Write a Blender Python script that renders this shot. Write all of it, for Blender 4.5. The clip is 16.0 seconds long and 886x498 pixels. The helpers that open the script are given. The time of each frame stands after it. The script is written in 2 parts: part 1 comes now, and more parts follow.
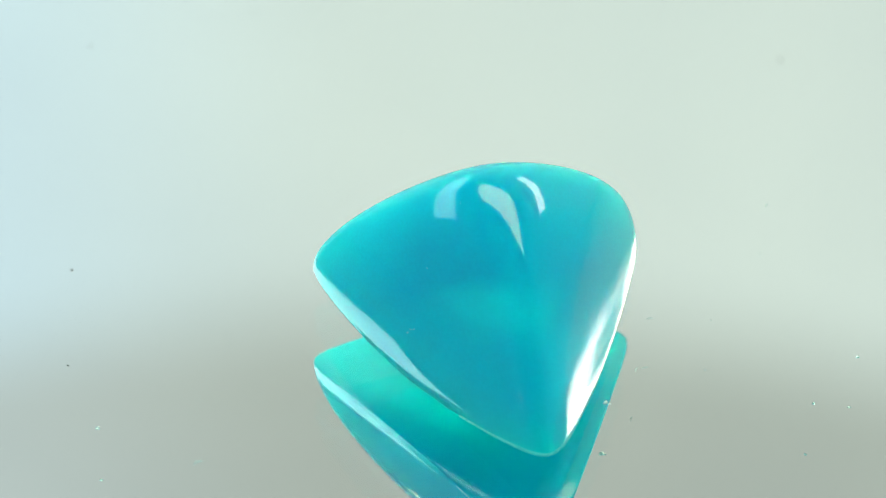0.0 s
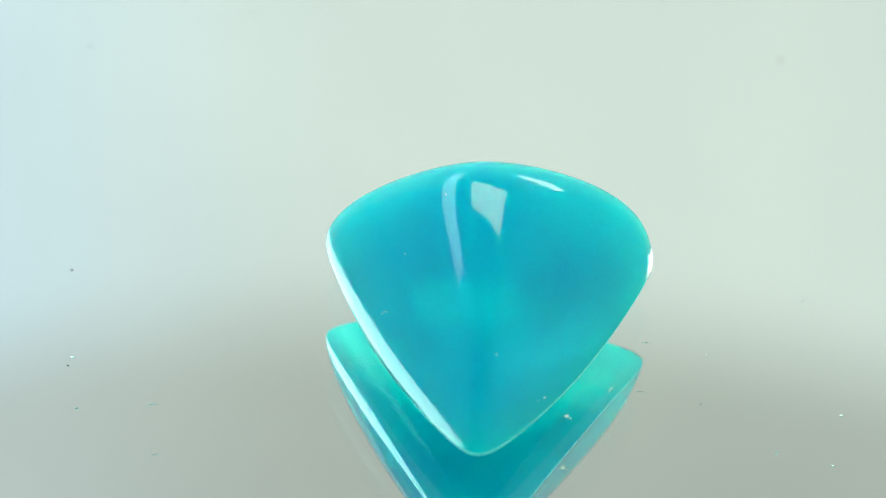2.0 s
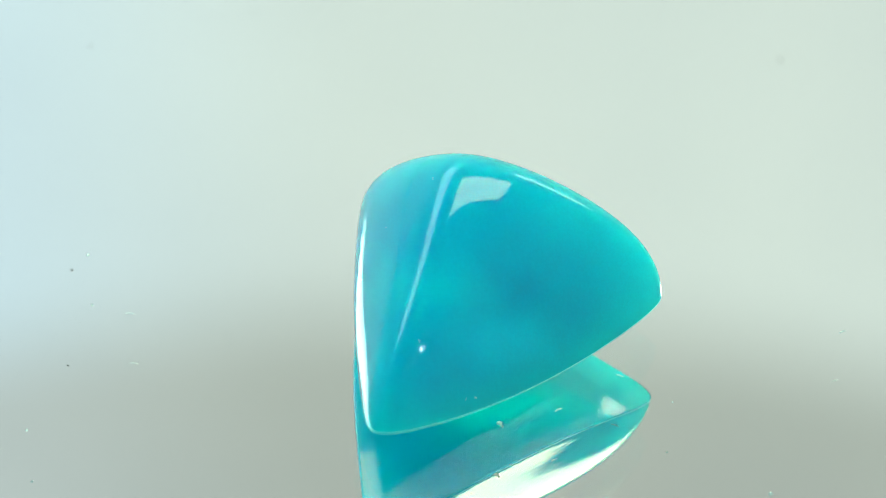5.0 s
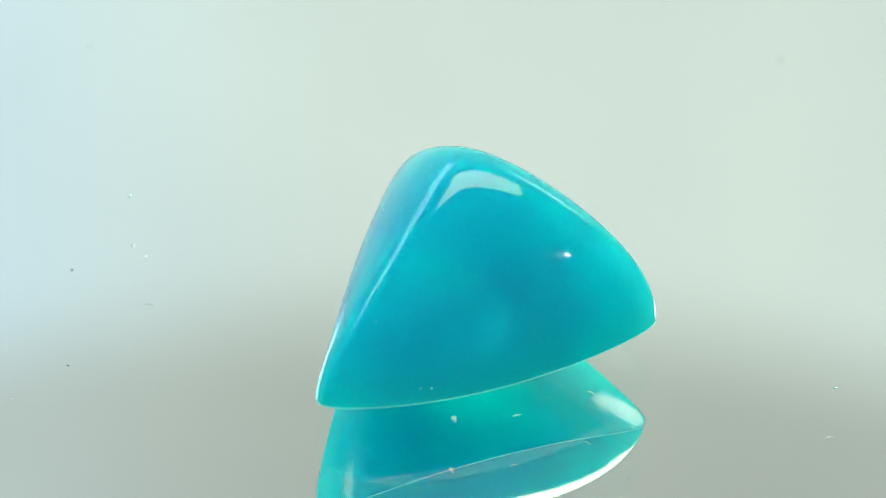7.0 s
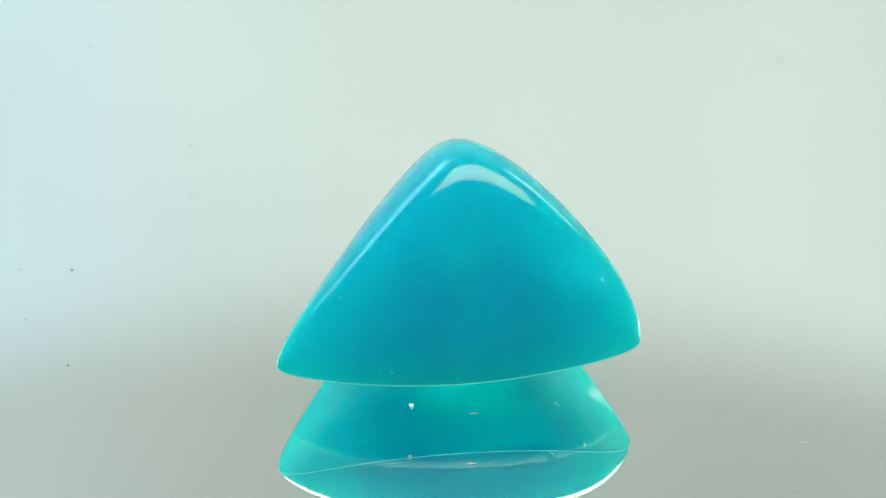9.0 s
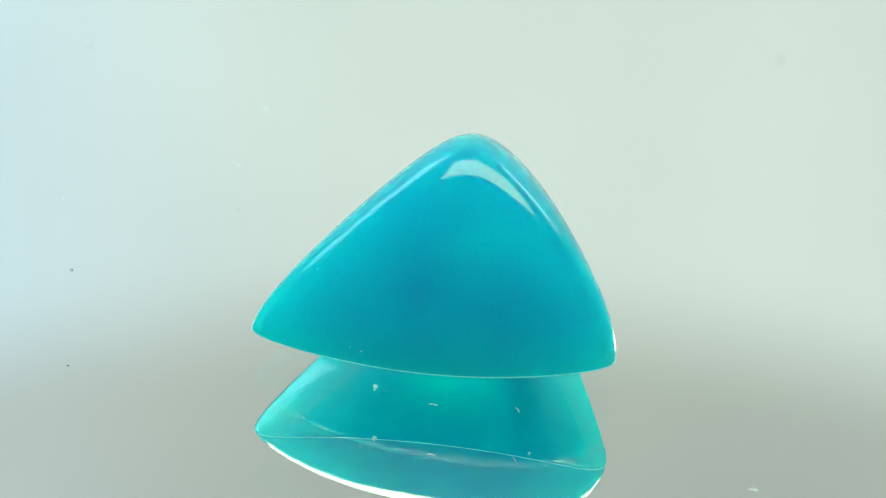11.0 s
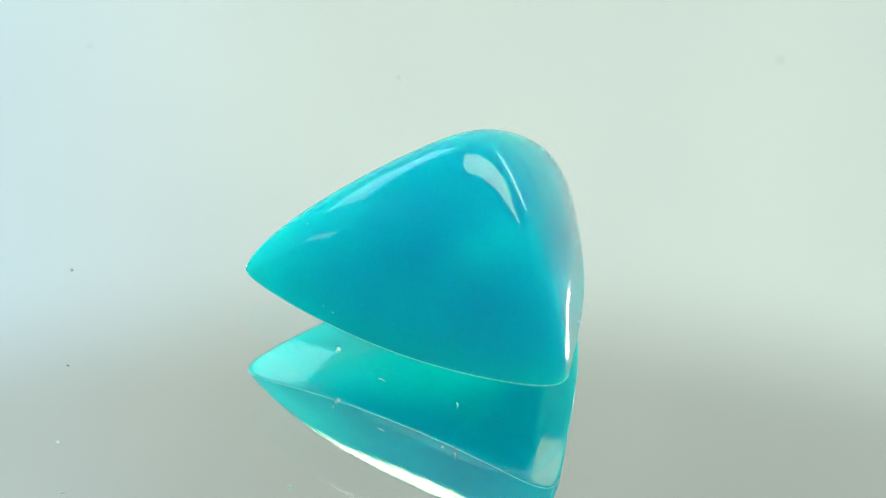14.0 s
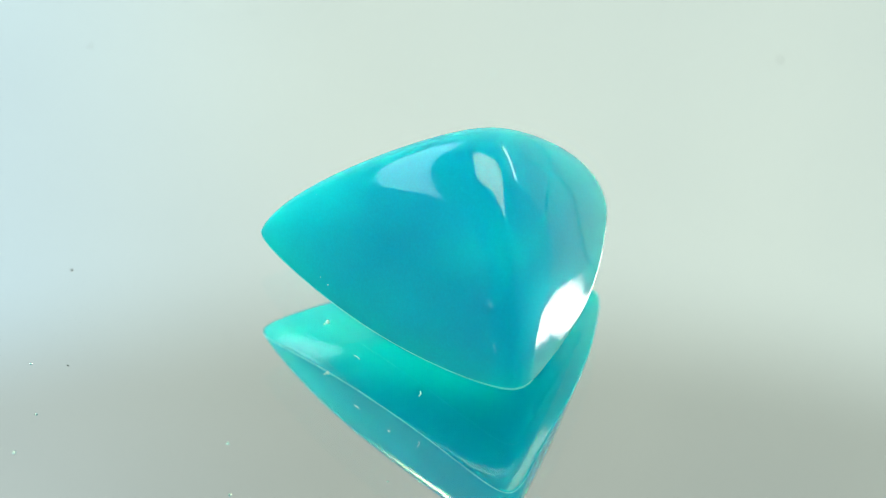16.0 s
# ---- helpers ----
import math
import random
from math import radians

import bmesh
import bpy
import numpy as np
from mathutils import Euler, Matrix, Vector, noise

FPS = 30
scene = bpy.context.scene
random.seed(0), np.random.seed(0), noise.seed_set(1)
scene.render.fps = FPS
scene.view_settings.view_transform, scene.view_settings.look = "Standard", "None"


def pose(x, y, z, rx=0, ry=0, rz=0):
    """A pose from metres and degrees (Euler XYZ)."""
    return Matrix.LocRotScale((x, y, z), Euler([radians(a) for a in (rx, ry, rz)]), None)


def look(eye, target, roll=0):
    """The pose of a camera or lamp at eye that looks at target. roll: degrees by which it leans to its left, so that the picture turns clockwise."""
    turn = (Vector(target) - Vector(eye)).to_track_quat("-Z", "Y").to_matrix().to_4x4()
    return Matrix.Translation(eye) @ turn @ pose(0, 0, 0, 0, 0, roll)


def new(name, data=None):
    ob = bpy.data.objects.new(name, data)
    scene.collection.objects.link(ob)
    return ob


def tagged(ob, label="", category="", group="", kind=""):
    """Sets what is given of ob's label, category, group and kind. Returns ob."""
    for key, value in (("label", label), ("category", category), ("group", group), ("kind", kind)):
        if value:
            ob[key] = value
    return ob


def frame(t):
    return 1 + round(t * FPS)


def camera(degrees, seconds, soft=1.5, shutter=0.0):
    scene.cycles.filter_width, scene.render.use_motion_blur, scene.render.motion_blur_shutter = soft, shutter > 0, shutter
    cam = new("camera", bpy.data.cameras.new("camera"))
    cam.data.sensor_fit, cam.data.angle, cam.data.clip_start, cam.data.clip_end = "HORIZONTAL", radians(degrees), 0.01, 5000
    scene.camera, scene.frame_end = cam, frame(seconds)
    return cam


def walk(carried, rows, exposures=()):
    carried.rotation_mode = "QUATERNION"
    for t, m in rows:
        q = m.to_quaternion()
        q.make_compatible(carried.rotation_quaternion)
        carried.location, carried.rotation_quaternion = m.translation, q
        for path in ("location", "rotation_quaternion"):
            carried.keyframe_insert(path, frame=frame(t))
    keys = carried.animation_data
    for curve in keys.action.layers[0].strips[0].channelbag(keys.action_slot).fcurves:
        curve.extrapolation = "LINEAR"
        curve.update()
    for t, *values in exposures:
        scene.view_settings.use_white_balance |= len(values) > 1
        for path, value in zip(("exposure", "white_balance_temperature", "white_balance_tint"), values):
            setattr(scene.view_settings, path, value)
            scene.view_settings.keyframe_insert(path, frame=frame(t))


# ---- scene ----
SPIN = -7.311                      # degrees a second, clockwise seen from above
cam = camera(20.66, 16.0, soft=1.0)
EYE = Vector((0.0, -0.097947, 0.079543))
AIM = look(EYE, (-0.0030196, 0.001825, 0.0023606), 2.058)
walk(cam, [(0.0, AIM), (16.0, AIM)])
cam.data.dof.use_dof = True        # a macro lens: shallow sharpness
cam.data.dof.focus_distance = 0.1235
cam.data.dof.aperture_fstop = 36.0

world = bpy.data.worlds.new("world")
scene.world = world
world.use_nodes = True
world.node_tree.nodes["Background"].inputs[0].default_value = (0.5, 0.52, 0.5, 1)
world.node_tree.nodes["Background"].inputs[1].default_value = 0.05


# ---- materials ----
def material(name):
    m = bpy.data.materials.new(name)
    m.use_nodes = True
    nt = m.node_tree
    return m, nt, nt.nodes["Principled BSDF"], nt.nodes["Material Output"]


def grain(nt, scale, detail=4.0, low=0.0, high=1.0, vec=None):
    n = nt.nodes.new("ShaderNodeTexNoise")
    n.inputs["Scale"].default_value = scale
    n.inputs["Detail"].default_value = detail
    c = nt.nodes.new("ShaderNodeTexCoord")
    nt.links.new(vec or c.outputs["Object"], n.inputs["Vector"])
    r = nt.nodes.new("ShaderNodeMapRange")
    r.inputs["From Min"].default_value, r.inputs["From Max"].default_value = 0.3, 0.7
    r.inputs["To Min"].default_value, r.inputs["To Max"].default_value = low, high
    nt.links.new(n.outputs["Fac"], r.inputs["Value"])
    return r.outputs["Result"]


def blend(nt, fac, a, b):
    m = nt.nodes.new("ShaderNodeMix")
    m.data_type = "RGBA"
    nt.links.new(fac, m.inputs["Factor"])
    m.inputs["A"].default_value, m.inputs["B"].default_value = (*a, 1), (*b, 1)
    return m.outputs["Result"]


def plain(name, a, b, scale, rough=0.6, metal=0.0, bump=0.0):
    m, nt, p, out = material(name)
    f = grain(nt, scale)
    nt.links.new(blend(nt, f, a, b), p.inputs["Base Color"])
    p.inputs["Roughness"].default_value, p.inputs["Metallic"].default_value = rough, metal
    if bump:
        k = nt.nodes.new("ShaderNodeBump")
        k.inputs["Strength"].default_value, k.inputs["Distance"].default_value = bump, 0.001
        nt.links.new(f, k.inputs["Height"])
        nt.links.new(k.outputs["Normal"], p.inputs["Normal"])
    return m


def glow(name, a, b, strength, scale=6.0):
    """An emissive surface of slightly uneven colour, with no lamp behind it."""
    m, nt, p, out = material(name)
    c = blend(nt, grain(nt, scale, 2.0), a, b)
    nt.links.new(c, p.inputs["Emission Color"])
    p.inputs["Base Color"].default_value = (0.1, 0.1, 0.1, 1)
    p.inputs["Emission Strength"].default_value = strength
    p.inputs["Roughness"].default_value = 0.9
    return m


def graded_glow_backdrop():
    """A wide backdrop with its light painted in as emission: brightest low down, cool at one end, dim towards the roof.
    """
    m, nt, p, out = material("graded_back_glow")
    c = nt.nodes.new("ShaderNodeTexCoord")
    x = nt.nodes.new("ShaderNodeSeparateXYZ")
    nt.links.new(c.outputs["Object"], x.inputs[0])

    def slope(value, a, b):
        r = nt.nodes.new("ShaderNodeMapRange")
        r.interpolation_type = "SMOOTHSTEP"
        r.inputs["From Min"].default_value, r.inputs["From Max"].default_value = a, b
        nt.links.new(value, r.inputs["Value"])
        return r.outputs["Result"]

    def mixed(fac, a, b):
        k = nt.nodes.new("ShaderNodeMix")
        k.data_type = "RGBA"
        nt.links.new(fac, k.inputs["Factor"])
        for side, col in (("A", a), ("B", b)):
            if isinstance(col, tuple):
                k.inputs[side].default_value = (*col, 1)
            else:
                nt.links.new(col, k.inputs[side])
        return k.outputs["Result"]

    # light falloff over the backdrop, put into the emission colours
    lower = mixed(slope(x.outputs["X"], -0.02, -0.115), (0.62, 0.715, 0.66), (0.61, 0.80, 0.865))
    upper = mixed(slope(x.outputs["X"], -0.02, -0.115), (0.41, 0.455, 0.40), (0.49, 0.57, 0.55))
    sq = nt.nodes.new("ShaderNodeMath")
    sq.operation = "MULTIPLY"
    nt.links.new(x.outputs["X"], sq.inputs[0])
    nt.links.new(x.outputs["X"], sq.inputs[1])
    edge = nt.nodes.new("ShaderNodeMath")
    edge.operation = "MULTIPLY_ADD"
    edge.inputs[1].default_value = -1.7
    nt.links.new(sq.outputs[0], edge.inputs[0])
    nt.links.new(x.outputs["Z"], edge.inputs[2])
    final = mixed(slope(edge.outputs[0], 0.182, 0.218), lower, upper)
    # faint uneven brightness, multiplied into the emission as well
    patchy = nt.nodes.new("ShaderNodeMix")
    patchy.data_type, patchy.blend_type = "RGBA", "MULTIPLY"
    patchy.inputs["Factor"].default_value = 1.0
    nt.links.new(final, patchy.inputs["A"])
    nt.links.new(blend(nt, grain(nt, 14.0, 2.0), (0.95, 0.955, 0.97), (1.04, 1.035, 1.03)), patchy.inputs["B"])
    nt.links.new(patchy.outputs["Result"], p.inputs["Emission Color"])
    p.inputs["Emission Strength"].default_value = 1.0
    p.inputs["Base Color"].default_value = (0.05, 0.05, 0.05, 1)
    p.inputs["Roughness"].default_value = 0.9
    return m


def stone_material():
    """Milky translucent chalcedony under a high polish."""
    m, nt, p, out = material("blue_green_chalcedony")
    nt.nodes.remove(p)
    motes = nt.nodes.new("ShaderNodeMath")
    motes.operation = "MULTIPLY_ADD"
    nt.links.new(grain(nt, 9000.0, 2.0), motes.inputs[0])
    motes.inputs[1].default_value = 0.5
    nt.links.new(grain(nt, 160.0, 3.0, 0.0, 0.5), motes.inputs[2])
    cloud = blend(nt, motes.outputs[0], (0.0, 0.22, 0.47), (0.0, 0.39, 0.65))
    sss = nt.nodes.new("ShaderNodeSubsurfaceScattering")
    sss.inputs["Scale"].default_value = 0.020
    sss.inputs["Radius"].default_value = (0.1, 1.5, 1.05)
    nt.links.new(cloud, sss.inputs["Color"])
    haze = nt.nodes.new("ShaderNodeBsdfRefraction")
    haze.inputs["Roughness"].default_value, haze.inputs["IOR"].default_value = 0.58, 1.5
    haze.inputs["Color"].default_value = (0.0, 0.90, 0.86, 1)
    body = nt.nodes.new("ShaderNodeMixShader")
    body.inputs[0].default_value = 0.34
    nt.links.new(sss.outputs[0], body.inputs[1])
    nt.links.new(haze.outputs[0], body.inputs[2])
    polish = nt.nodes.new("ShaderNodeBsdfGlossy")
    # fine parallel scratches left by the polishing
    c = nt.nodes.new("ShaderNodeTexCoord")
    turn = nt.nodes.new("ShaderNodeMapping")
    turn.inputs["Rotation"].default_value = (0.25, 0.0, 0.25)
    turn.inputs["Scale"].default_value = (1800.0, 220.0, 5200.0)
    nt.links.new(c.outputs["Object"], turn.inputs["Vector"])
    lines = nt.nodes.new("ShaderNodeMapRange")
    streak = nt.nodes.new("ShaderNodeTexNoise")
    streak.inputs["Scale"].default_value, streak.inputs["Detail"].default_value = 1.0, 2.0
    nt.links.new(turn.outputs["Vector"], streak.inputs["Vector"])
    lines.inputs["From Min"].default_value, lines.inputs["From Max"].default_value = 0.54, 0.66
    nt.links.new(streak.outputs["Fac"], lines.inputs["Value"])
    dull = nt.nodes.new("ShaderNodeMapRange")
    dull.inputs["To Min"].default_value, dull.inputs["To Max"].default_value = 0.012, 0.12
    nt.links.new(lines.outputs["Result"], dull.inputs["Value"])
    nt.links.new(dull.outputs["Result"], polish.inputs["Roughness"])
    fr = nt.nodes.new("ShaderNodeFresnel")
    fr.inputs["IOR"].default_value = 1.46
    k = nt.nodes.new("ShaderNodeBump")
    k.inputs["Strength"].default_value, k.inputs["Distance"].default_value = 0.02, 0.0004
    nt.links.new(grain(nt, 420.0, 2.0), k.inputs["Height"])
    scratch = nt.nodes.new("ShaderNodeBump")
    scratch.inputs["Distance"].default_value = 0.00002
    nt.links.new(grain(nt, 260.0, 2.0, 0.0, 0.3), scratch.inputs["Strength"])
    nt.links.new(streak.outputs["Fac"], scratch.inputs["Height"])
    nt.links.new(k.outputs["Normal"], scratch.inputs["Normal"])
    nt.links.new(scratch.outputs["Normal"], polish.inputs["Normal"])
    mix = nt.nodes.new("ShaderNodeMixShader")
    nt.links.new(fr.outputs[0], mix.inputs[0])
    nt.links.new(body.outputs[0], mix.inputs[1])
    nt.links.new(polish.outputs[0], mix.inputs[2])
    nt.links.new(mix.outputs[0], out.inputs["Surface"])
    return m


def clear_glass():
    m, nt, p, out = material("clear_mirror_glass")
    nt.nodes.remove(p)
    clear = nt.nodes.new("ShaderNodeBsdfTransparent")
    clear.inputs["Color"].default_value = (0.99, 0.995, 0.99, 1)
    gloss = nt.nodes.new("ShaderNodeBsdfGlossy")
    gloss.inputs["Roughness"].default_value = 0.0
    mix = nt.nodes.new("ShaderNodeMixShader")
    mix.inputs[0].default_value = 0.055
    nt.links.new(clear.outputs[0], mix.inputs[1])
    nt.links.new(gloss.outputs[0], mix.inputs[2])
    nt.links.new(mix.outputs[0], out.inputs["Surface"])
    return m


def silver():
    m, nt, p, out = material("silvered_mirror")
    p.inputs["Base Color"].default_value = (0.98, 0.985, 0.98, 1)
    p.inputs["Metallic"].default_value = 1.0
    p.inputs["Roughness"].default_value = 0.0
    return m


STONE = stone_material()
GLASS = clear_glass()
SILVER = silver()
EDGE = plain("ground_glass_edge", (0.25, 0.33, 0.3), (0.33, 0.42, 0.38), 200, 0.4)
BLACK = plain("black_plastic", (0.02, 0.02, 0.02), (0.035, 0.035, 0.035), 60, 0.5)
TABLE = plain("grey_table_laminate", (0.30, 0.30, 0.29), (0.36, 0.36, 0.35), 25, 0.55, bump=0.1)
LINT = plain("pale_dust", (0.78, 0.86, 0.80), (0.88, 0.95, 0.90), 900, 0.9)
SENSOR_DUST = plain("dark_speck", (0.05, 0.055, 0.05), (0.08, 0.08, 0.075), 900, 0.9)
BACK_GLOW = graded_glow_backdrop()
# teal emission for the unseen tent walls and roof that fill in the stone
SIDE_FILL = glow("side_fill_glow", (0.22, 0.70, 0.76), (0.25, 0.76, 0.81), 1.0)
ROOF_FILL = glow("dim_roof_fill_glow", (0.12, 0.24, 0.26), (0.14, 0.27, 0.29), 0.8)
FRONT_FILL = glow("front_fill_glow", (0.05, 0.42, 0.47), (0.06, 0.46, 0.51), 1.0)
SOFT_LEFT = glow("cool_diffuser", (0.52, 0.95, 1.0), (0.56, 0.98, 1.0), 6.5)
SOFT_RIGHT = glow("warm_diffuser", (0.96, 1.0, 0.86), (1.0, 1.0, 0.9), 11.0)
SOFT_TOP = glow("warm_top_diffuser", (0.84, 1.0, 0.58), (0.88, 1.0, 0.62), 8.5)

GROUND = plain("ground_stone_edge", (0.22, 0.80, 0.80), (0.36, 0.92, 0.9), 700, 0.5)
SOFT_BULB = glow("frosted_bulb_glass", (0.85, 1.0, 0.95), (0.9, 1.0, 0.97), 3.6)
BULB = glow("bulb_glass", (1.0, 1.0, 0.95), (1.0, 1.0, 0.97), 120.0)


# ---- building ----
def part(name, bm, mat, parent=None, label="", smooth=False):
    me = bpy.data.meshes.new(name)
    bm.to_mesh(me)
    bm.free()
    me.materials.append(mat)
    if smooth:
        me.shade_smooth()
    ob = new(name, me)
    if parent:
        ob.parent = parent
    return tagged(ob, label)


def box(sx, sy, sz, m=None, bevel=0.0):
    bm = bmesh.new()
    bmesh.ops.create_cube(bm, size=1.0, matrix=(m or Matrix()) @ Matrix.Diagonal((sx, sy, sz, 1)))
    if bevel:
        bmesh.ops.bevel(bm, geom=bm.edges[:], offset=bevel, segments=2, profile=0.5, affect="EDGES")
    return bm


def disc(radius, z0, z1, n=128, bevel=0.0):
    bm = bmesh.new()
    bmesh.ops.create_cone(bm, cap_ends=True, segments=n, radius1=radius, radius2=radius, depth=z1 - z0,
                          matrix=Matrix.Translation((0, 0, (z0 + z1) / 2)))
    if bevel:
        rim = [e for e in bm.edges if abs(e.verts[0].co.z - e.verts[1].co.z) < 1e-9]
        bmesh.ops.bevel(bm, geom=rim, offset=bevel, segments=2, profile=0.5, affect="EDGES")
    return bm


# ---- setting: table top and an added tent of glowing walls that closes it in ----
table = part("table_top", box(0.70, 0.50, 0.03, pose(0, 0.022, -0.045), 0.003), TABLE)
tagged(table, "grey laminate table top under the turntable", "table", kind="structure")
back = part("wall_north", box(0.668, 0.004, 0.36, pose(0, 0, 0.15)), BACK_GLOW)
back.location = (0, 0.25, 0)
tagged(back, "pale tent wall with its light falloff set in its emission colour", "tent wall", kind="structure")
# unseen glowing walls and roof, added to light the stone from all sides
for nm, s, p, mat, words in (("wall_west", (0.004, 0.452, 0.36), (-0.332, 0.022, 0.15), SIDE_FILL, "unseen teal tent wall, added to glow as fill light"),
                             ("wall_east", (0.004, 0.452, 0.36), (0.332, 0.022, 0.15), SIDE_FILL, "unseen teal tent wall, added to glow as fill light"),
                             ("wall_south", (0.668, 0.004, 0.36), (0, -0.206, 0.15), FRONT_FILL, "unseen teal tent wall behind the camera, added to glow as fill light"),
                             ("ceiling", (0.668, 0.460, 0.004), (0, 0.022, 0.333), ROOF_FILL, "unseen tent roof, added with a dim teal glow")):
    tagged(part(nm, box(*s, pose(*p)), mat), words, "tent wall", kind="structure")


def softbox(name, m, w, h, mat, label, hung=False):
    """A lamp box: black housing with a glowing diffuser in its mouth."""
    root = tagged(new(name), label, "softbox", group="softboxes round the turntable")
    root.matrix_basis = m
    part("diffuser", box(w, h, 0.003, pose(0, 0, -0.002)), mat, root, "glowing white diffuser cloth")
    bm = bmesh.new()
    r = [bm.verts.new((x * w / 2 * k, y * h / 2 * k, z)) for k, z in ((1.04, -0.006), (1.04, 0.012), (0.35, 0.06))
         for x, y in ((-1, -1), (1, -1), (1, 1), (-1, 1))]
    for a in (0, 4):
        for i in range(4):
            bm.faces.new((r[a + i], r[a + (i + 1) % 4], r[a + 4 + (i + 1) % 4], r[a + 4 + i]))
    bm.faces.new(r[8:12])
    part("housing", bm, BLACK, root, "black cloth housing")
    at = m @ Vector((0, 0, 0.05))
    low, high = (at.z, 0.331) if hung else (-0.03, at.z)
    bm = bmesh.new()
    bmesh.ops.create_cone(bm, cap_ends=True, segments=16, radius1=0.0015, radius2=0.0015, depth=high - low,
                          matrix=m.inverted() @ Matrix.Translation((at.x, at.y, (low + high) / 2)))
    part("hanger" if hung else "stand", bm, BLACK, root, "black metal rod")
    if not hung:
        bm = disc(0.035, -0.03, -0.025, 32, 0.001)
        bmesh.ops.transform(bm, matrix=m.inverted() @ Matrix.Translation((at.x, at.y, 0)), verts=bm.verts[:])
        part("foot", bm, BLACK, root, "round black metal foot")
    return root


def toward(az, el, d):
    a, e = radians(az), radians(el)
    return Vector((math.sin(a) * math.cos(e), math.cos(a) * math.cos(e), math.sin(e))) * d


softbox("softbox", look(toward(-59, 37, 0.26), (0, 0, 0.006)), 0.265, 0.06, SOFT_LEFT, "cool white softbox beside the turntable")
softbox("softbox", look(toward(40, 31, 0.27), (0, 0, 0.006), 15), 0.115, 0.022, SOFT_RIGHT, "warm white softbox beside the turntable")
softbox("softbox", pose(0.024, 0.083, 0.25, 0, 0, -4), 0.22, 0.108, SOFT_TOP, "broad warm white softbox hung above the turntable", True)


def spot_lamp(p, size, mat):
    """A small lamp head with a bright bulb, on a thin stand."""
    root = tagged(new("spot_lamp"), "small black spot lamp with a bright bulb", "lamp")
    root.location = (p.x, p.y, -0.03)
    h = p.z + 0.03
    bm = bmesh.new()
    bmesh.ops.create_uvsphere(bm, u_segments=24, v_segments=16, radius=size, matrix=Matrix.Translation((0, 0, h)))
    part("bulb", bm, mat, root, "bright bulb", True)
    back = Vector((p.x, p.y, 0)).normalized() * (size + 0.0075)
    bm = bmesh.new()
    bmesh.ops.create_cone(bm, cap_ends=True, segments=32, radius1=size * 2, radius2=size * 1.3, depth=0.014,
                          matrix=Matrix.Translation((back.x, back.y, h + 0.004)) @ back.to_track_quat("Z", "Y").to_matrix().to_4x4())
    part("lamp_head", bm, BLACK, root)
    bm = bmesh.new()
    bmesh.ops.create_cone(bm, cap_ends=True, segments=16, radius1=0.003, radius2=0.003, depth=h,
                          matrix=Matrix.Translation((back.x, back.y, h / 2)))
    part("stand", bm, BLACK, root)
    part("foot", disc(0.03, 0.0, 0.004, 48, 0.001), BLACK, root)


spot_lamp(toward(133, 21, 0.26), 0.0045, BULB)
spot_lamp(toward(-120, 10, 0.22), 0.008, SOFT_BULB)

# ---- turntable ----
GAP = 0.001652                      # silver below the top of the glass
TOP_R = 0.115
turntable = tagged(new("turntable"), "round glass mirror turntable with a black base", "turntable")
part("silver_layer", disc(TOP_R - 0.0006, -0.0030, -GAP), SILVER, turntable, "silvered mirror back")
bm = bmesh.new()
bmesh.ops.create_circle(bm, cap_ends=True, segments=128, radius=TOP_R)
part("glass_top", bm, GLASS, turntable, "clear glass face of the mirror")
bm = bmesh.new()
bmesh.ops.create_cone(bm, cap_ends=False, segments=128, radius1=TOP_R, radius2=TOP_R, depth=0.003,
                      matrix=Matrix.Translation((0, 0, -0.00155)))
part("glass_rim", bm, EDGE, turntable, "ground greenish glass rim")
part("base", disc(0.10, -0.030, -0.0032, 96, 0.001), BLACK, turntable, "black plastic base")

# ---- the stone ----
# Three bowed faces (bearing, tilt, distance from the middle; upward bow of second, third and fourth order; sideways bow of second and
# fourth order; twist), rounded into one another, over a domed underside; in millimetres.
FACES = ((-0.27549, 0.61991, 4.75145, 0.06240, 0.000848, -0.000390, -0.00330, -0.000036, -0.00564),
         (1.86540, 0.55235, 4.75170, 0.04304, -0.001937, -0.000524, 0.01378, -0.000182, 0.01469),
         (-2.35614, 0.56860, 4.75565, 0.02840, -0.000307, 0.000204, 0.00729, -0.000104, 0.00902))
ROUNDING, SPREAD, SHARPEST = 0.6765, -0.3937, 0.3390
DOME, LEAN_X, LEAN_Y = 32.122, -0.2450, 1.0792
MIDDLE = np.array((-0.2987, -1.8195, 4.5))
GIRDLE = 0.12


def crown(p):
    """Below 0 inside the three faces."""
    q = p - MIDDLE
    z = p[..., 2]
    soft = SHARPEST + ROUNDING * np.clip(z / 9.0, 1e-6, 1.2) ** SPREAD
    g = []
    for bearing, tilt, reach, bow, bow3, bow4, side2, side4, twist in FACES:
        h = np.array((math.cos(bearing), math.sin(bearing), 0.0))
        up = np.array((0.0, 0.0, 1.0))
        n, v = q @ (math.cos(tilt) * h + math.sin(tilt) * up), q @ (math.cos(tilt) * up - math.sin(tilt) * h)
        s = q @ np.array((-h[1], h[0], 0.0))
        g.append(n - reach + bow * v ** 2 + bow3 * v ** 3 + bow4 * v ** 4 + side2 * s ** 2 + side4 * s ** 4 + twist * s * v)
    top = np.maximum(np.maximum(g[0], g[1]), g[2])
    return top + soft * np.log(sum(np.exp((k - top) / soft) for k in g))


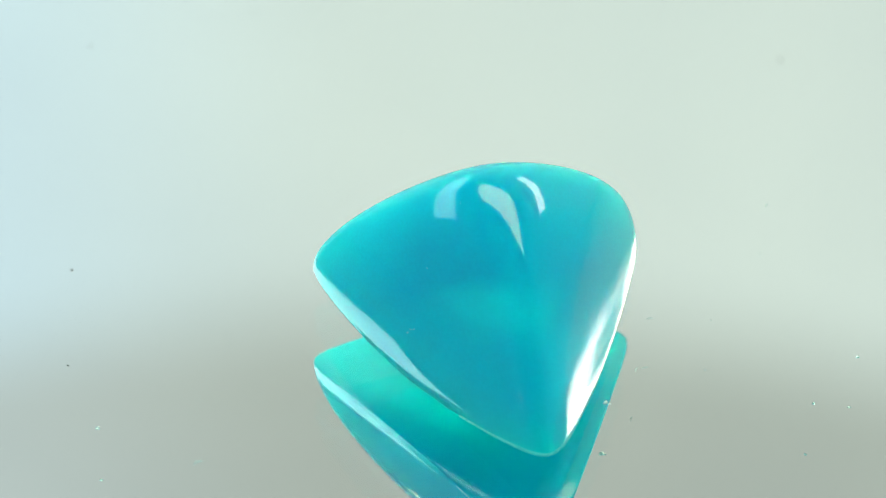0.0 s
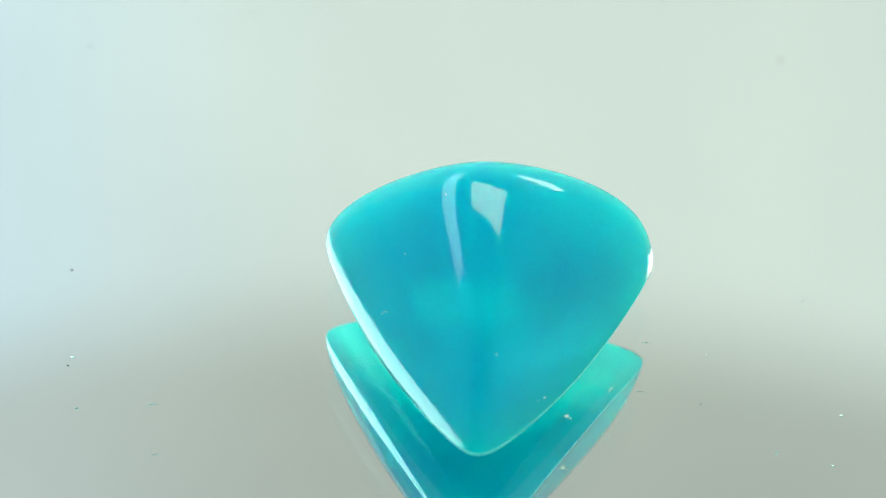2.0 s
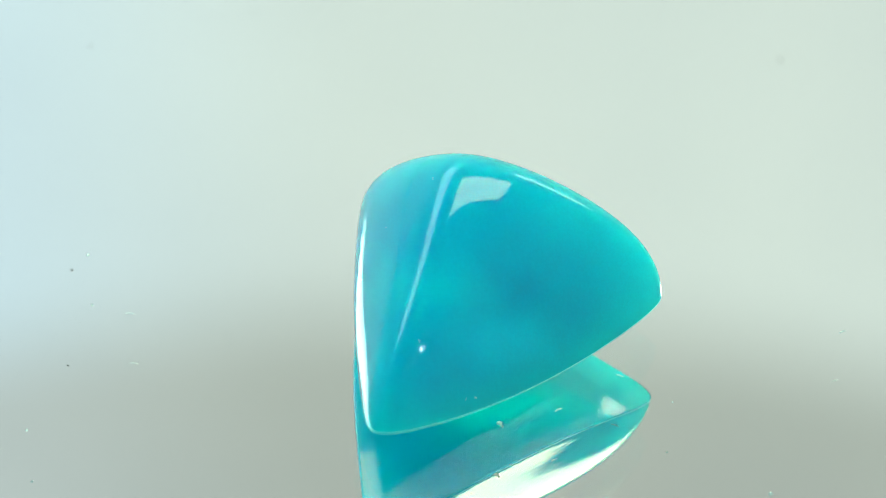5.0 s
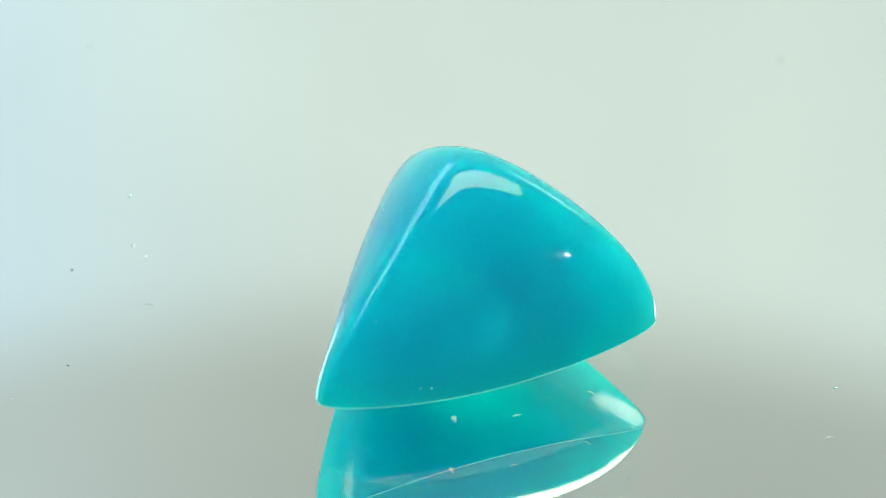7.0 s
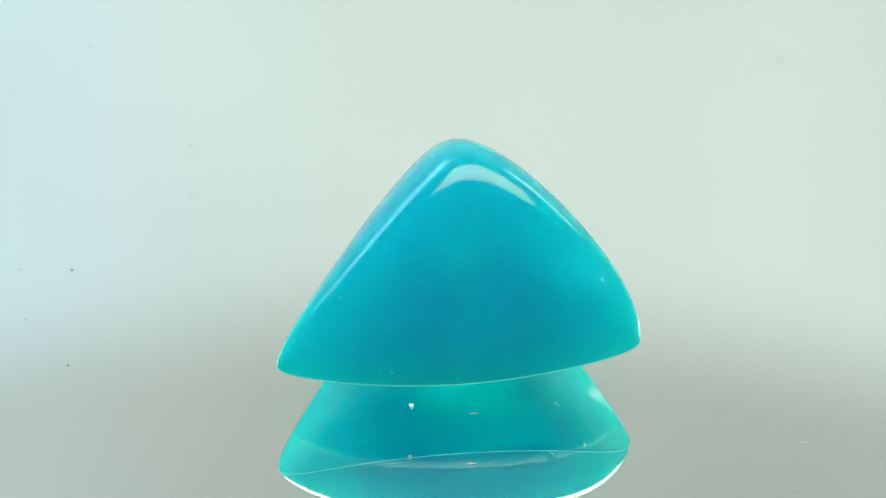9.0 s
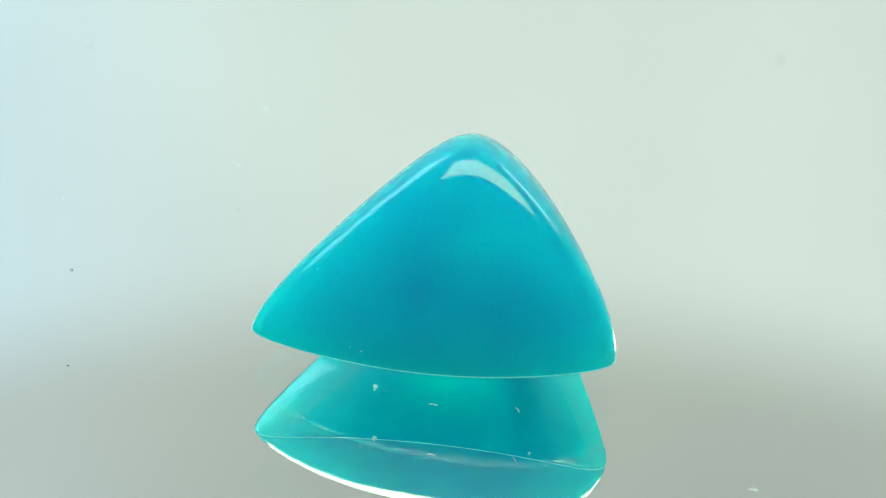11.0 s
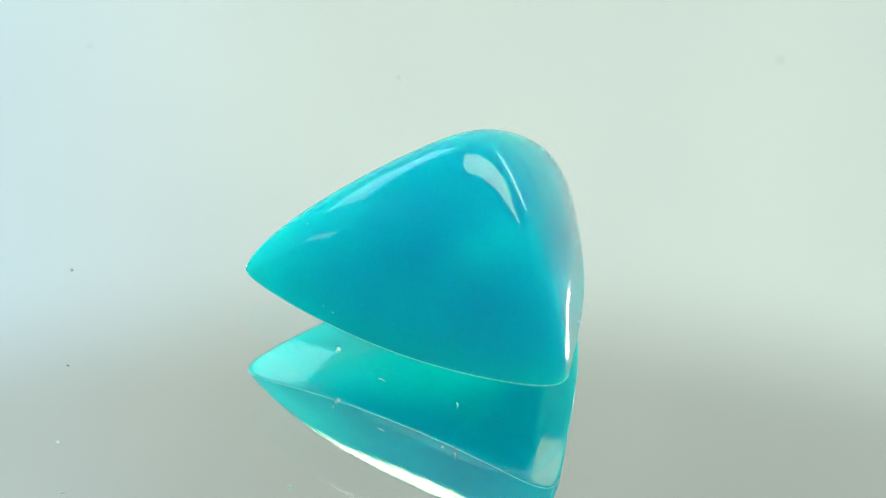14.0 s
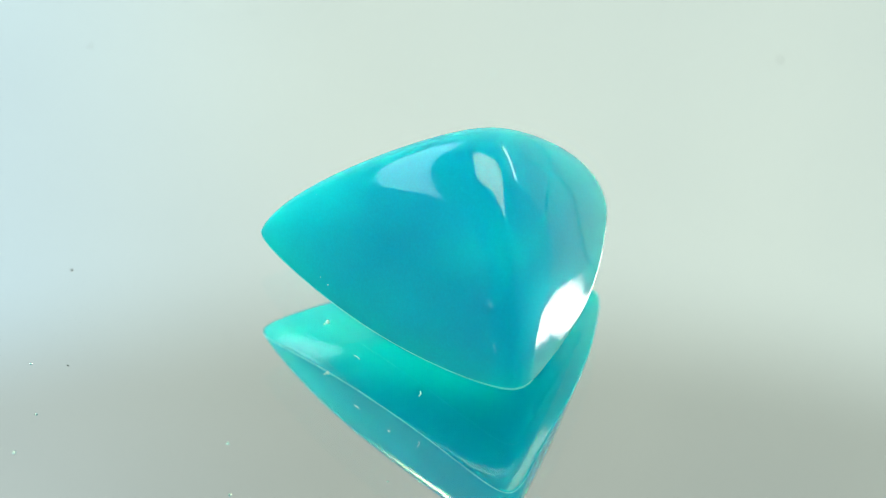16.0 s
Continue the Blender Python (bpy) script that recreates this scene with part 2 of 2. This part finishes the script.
def halve(inside, top, n):
    lo, hi = np.zeros(n), np.full(n, top)
    for _ in range(40):
        m = (lo + hi) / 2
        keep = inside(m)
        lo, hi = np.where(keep, m, lo), np.where(keep, hi, m)
    return lo


def underside(x, y):
    return ((x - MIDDLE[0] - LEAN_X) ** 2 + (y - MIDDLE[1] + LEAN_Y) ** 2) / (2 * DOME)


def gemstone():
    n, rows = 360, 64
    phi = np.arange(n) * 2 * math.pi / n
    cx, cy = np.cos(phi), np.sin(phi)

    def floor_point(r, lift=0.0):
        x, y = MIDDLE[0] + r * cx, MIDDLE[1] + r * cy
        return np.stack((x, y, underside(x, y) + lift), -1)

    rim = halve(lambda r: crown(floor_point(r, GIRDLE)) < 0, 16.0, n)
    rings = [floor_point(rim * s) for s in (0.03, 0.15, 0.3, 0.45, 0.6, 0.75, 0.87, 0.95, 0.985, 0.995)]
    rings += [floor_point(rim, GIRDLE * k) for k in (0.25, 0.85)]
    heart = np.array((MIDDLE[0], MIDDLE[1], 1.2))
    low = floor_point(rim, GIRDLE) - heart
    start = np.arctan2(low[:, 2], np.hypot(low[:, 0], low[:, 1]))
    for j in range(1, rows):
        a = start + (math.pi / 2 - start) * (j / rows) ** 1.15
        way = np.stack((np.cos(a) * cx, np.cos(a) * cy, np.sin(a)), -1)
        r = halve(lambda m: crown(heart + way * m[:, None]) < 0, 16.0, n)
        rings.append(heart + way * r[:, None])
    tip = halve(lambda m: crown(heart + np.array((0, 0, 1.0)) * m[:, None]) < 0, 16.0, 1)[0] + heart[2]
    bm = bmesh.new()
    loops = [[bm.verts.new(Vector(p) * 0.001) for p in ring.tolist()] for ring in rings]
    for a, b in zip(loops, loops[1:]):
        for i in range(n):
            bm.faces.new((a[i], a[(i + 1) % n], b[(i + 1) % n], b[i]))
    for loop, z in ((loops[0], underside(MIDDLE[0], MIDDLE[1])), (loops[-1], tip)):
        v = bm.verts.new((MIDDLE[0] * 0.001, MIDDLE[1] * 0.001, z * 0.001))
        for i in range(n):
            bm.faces.new((loop[i], loop[(i + 1) % n], v))
    bmesh.ops.recalc_face_normals(bm, faces=bm.faces[:])
    ob = part("gemstone", bm, STONE, smooth=True)
    # the ground, unpolished edge along one side
    bm = bmesh.new()
    out = 0.012 * np.stack((cx, cy, cx * 0), -1)
    a, b = floor_point(rim, GIRDLE * 0.2) + out, floor_point(rim, GIRDLE * 0.8) + out
    span = [i for i in range(n) if -1.75 < (phi[i] + math.pi) % (2 * math.pi) - math.pi < 0.86]
    span.sort(key=lambda i: (phi[i] + math.pi) % (2 * math.pi))
    strip = [(bm.verts.new(Vector(a[i]) * 0.001), bm.verts.new(Vector(b[i]) * 0.001)) for i in span]
    for (p, q), (r, t) in zip(strip, strip[1:]):
        bm.faces.new((p, r, t, q))
    part("girdle", bm, GROUND, ob, "pale frosted edge", True)
    return tagged(ob, "polished blue-green domed triangular gemstone on a mirror", "gemstone")


stone = gemstone()


def lump(size, seed, flat=0.6, detail=2):
    """A small uneven grain that rests on z = 0."""
    bm = bmesh.new()
    bmesh.ops.create_icosphere(bm, subdivisions=detail, radius=size / 2)
    for v in bm.verts:
        k = 1 + 0.55 * noise.noise(v.co / size * 3.1 + Vector((seed * 7.3, seed * 2.1, 0)))
        v.co = Vector((v.co.x * k, v.co.y * k * 0.8, v.co.z * k * flat))
    low = min(v.co.z for v in bm.verts)
    bmesh.ops.translate(bm, vec=(0, 0, -low), verts=bm.verts[:])
    return bm


def fibre(length, thick, bend):
    """A short curved thread that lies on z = 0."""
    bm = bmesh.new()
    rings = []
    for j in range(9):
        t = j / 8
        x, y = (t - 0.5) * length, bend * length * math.sin(math.pi * t) * (1 if t < 0.6 else 0.7)
        r = thick / 2 * (0.5 + math.sin(math.pi * (0.1 + 0.8 * t)) * 0.5)
        rings.append([bm.verts.new((x, y + r * math.cos(a), r * math.sin(a) + thick / 2)) for a in (i * math.pi / 3 for i in range(6))])
    for a, b in zip(rings, rings[1:]):
        for i in range(6):
            bm.faces.new((a[i], a[(i + 1) % 6], b[(i + 1) % 6], b[i]))
    bm.faces.new(rings[0][::-1]), bm.faces.new(rings[-1])
    return bm


# chips in the polish of the stone
for x, y, z, size in ((4.57, -8.37, 1.71, 0.06), (4.76, -7.80, 1.53, 0.11), (-3.48, -4.77, 6.12, 0.06), (-4.25, -6.02, 3.34, 0.06),
                      (-4.40, -5.98, 3.09, 0.06), (-4.1, -6.2, 3.5, 0.06), (2.56, -9.64, 5.30, 0.06), (-2.06, -3.02, 8.74, 0.05)):
    chip = part("chip", lump(size * 0.001, x, 0.5, 1), LINT, stone, "tiny pale chip", True)
    way = np.array((x, y, z)) - (MIDDLE[0], MIDDLE[1], 1.2)
    k = halve(lambda m: crown(np.array((MIDDLE[0], MIDDLE[1], 1.2)) + way * m[:, None]) < 0, 2.0, 1)[0]
    chip.location = Vector((MIDDLE[0], MIDDLE[1], 1.2)) * 0.001 + Vector(way) * (k * 0.001) - Vector((0, 0, size * 0.0002))

# ---- dust on the mirror, which turns with it ----
DUST = []
for x, y, size in ((5.59, -6.91, 0.25), (5.80, -6.97, 0.12), (-19.08, -10.90, 0.19), (15.93, -6.1, 0.18), (18.42, -2.3, 0.17), (-11.32, -22.44, 0.13),
                   (16.2, -17.75, 0.15), (21.86, -14.41, 0.17), (11.06, 0.04, 0.11)):
    grain_ob = part("dust_grain", lump(size * 0.001, x + y), LINT, smooth=True)
    tagged(grain_ob, "pale grain of dust lying on the mirror", "dust", group="dust on the mirror")
    DUST.append((grain_ob, pose(x * 0.001, y * 0.001, 0, 0, 0, 40 * x)))
for x, y, size, way, bend in ((7.15, -4.19, 0.42, 75, 0.12), (-13.92, -12.89, 0.55, 40, 0.2), (14.5, 10.36, 0.48, 75, 0.1), (7.89, -0.09, 0.4, 20, 0.15)):
    thread = part("lint_fibre", fibre(size * 0.001, 0.000045, bend), LINT, smooth=True)
    tagged(thread, "short pale lint fibre lying on the mirror", "lint", group="lint on the mirror")
    DUST.append((thread, pose(x * 0.001, y * 0.001, 0, 0, 0, way)))

# dark specks that stay put: dust on the camera sensor, set under the glass
for x, y, size in ((16.41, 27.72, 0.2), (-22.93, 3.40, 0.14), (-21.78, -4.41, 0.10), (-16.14, 29.99, 0.13), (-25.59, 25.2, 0.13)):
    speck = part("speck", lump(size * 0.001, x, 0.3), SENSOR_DUST, smooth=True)
    tagged(speck, "tiny dark speck set under the mirror glass in place of camera sensor dust", "speck", group="dark specks")
    speck.location = (x * 0.001, y * 0.001, -GAP)


# ---- moving things ----
def turning(ob, base):
    walk(ob, [(t / 2, pose(0, 0, 0, 0, 0, SPIN * t / 2) @ base) for t in range(33)])


def motions():
    turning(turntable, Matrix())
    turning(stone, Matrix())
    for ob, base in DUST:
        turning(ob, base)


motions()
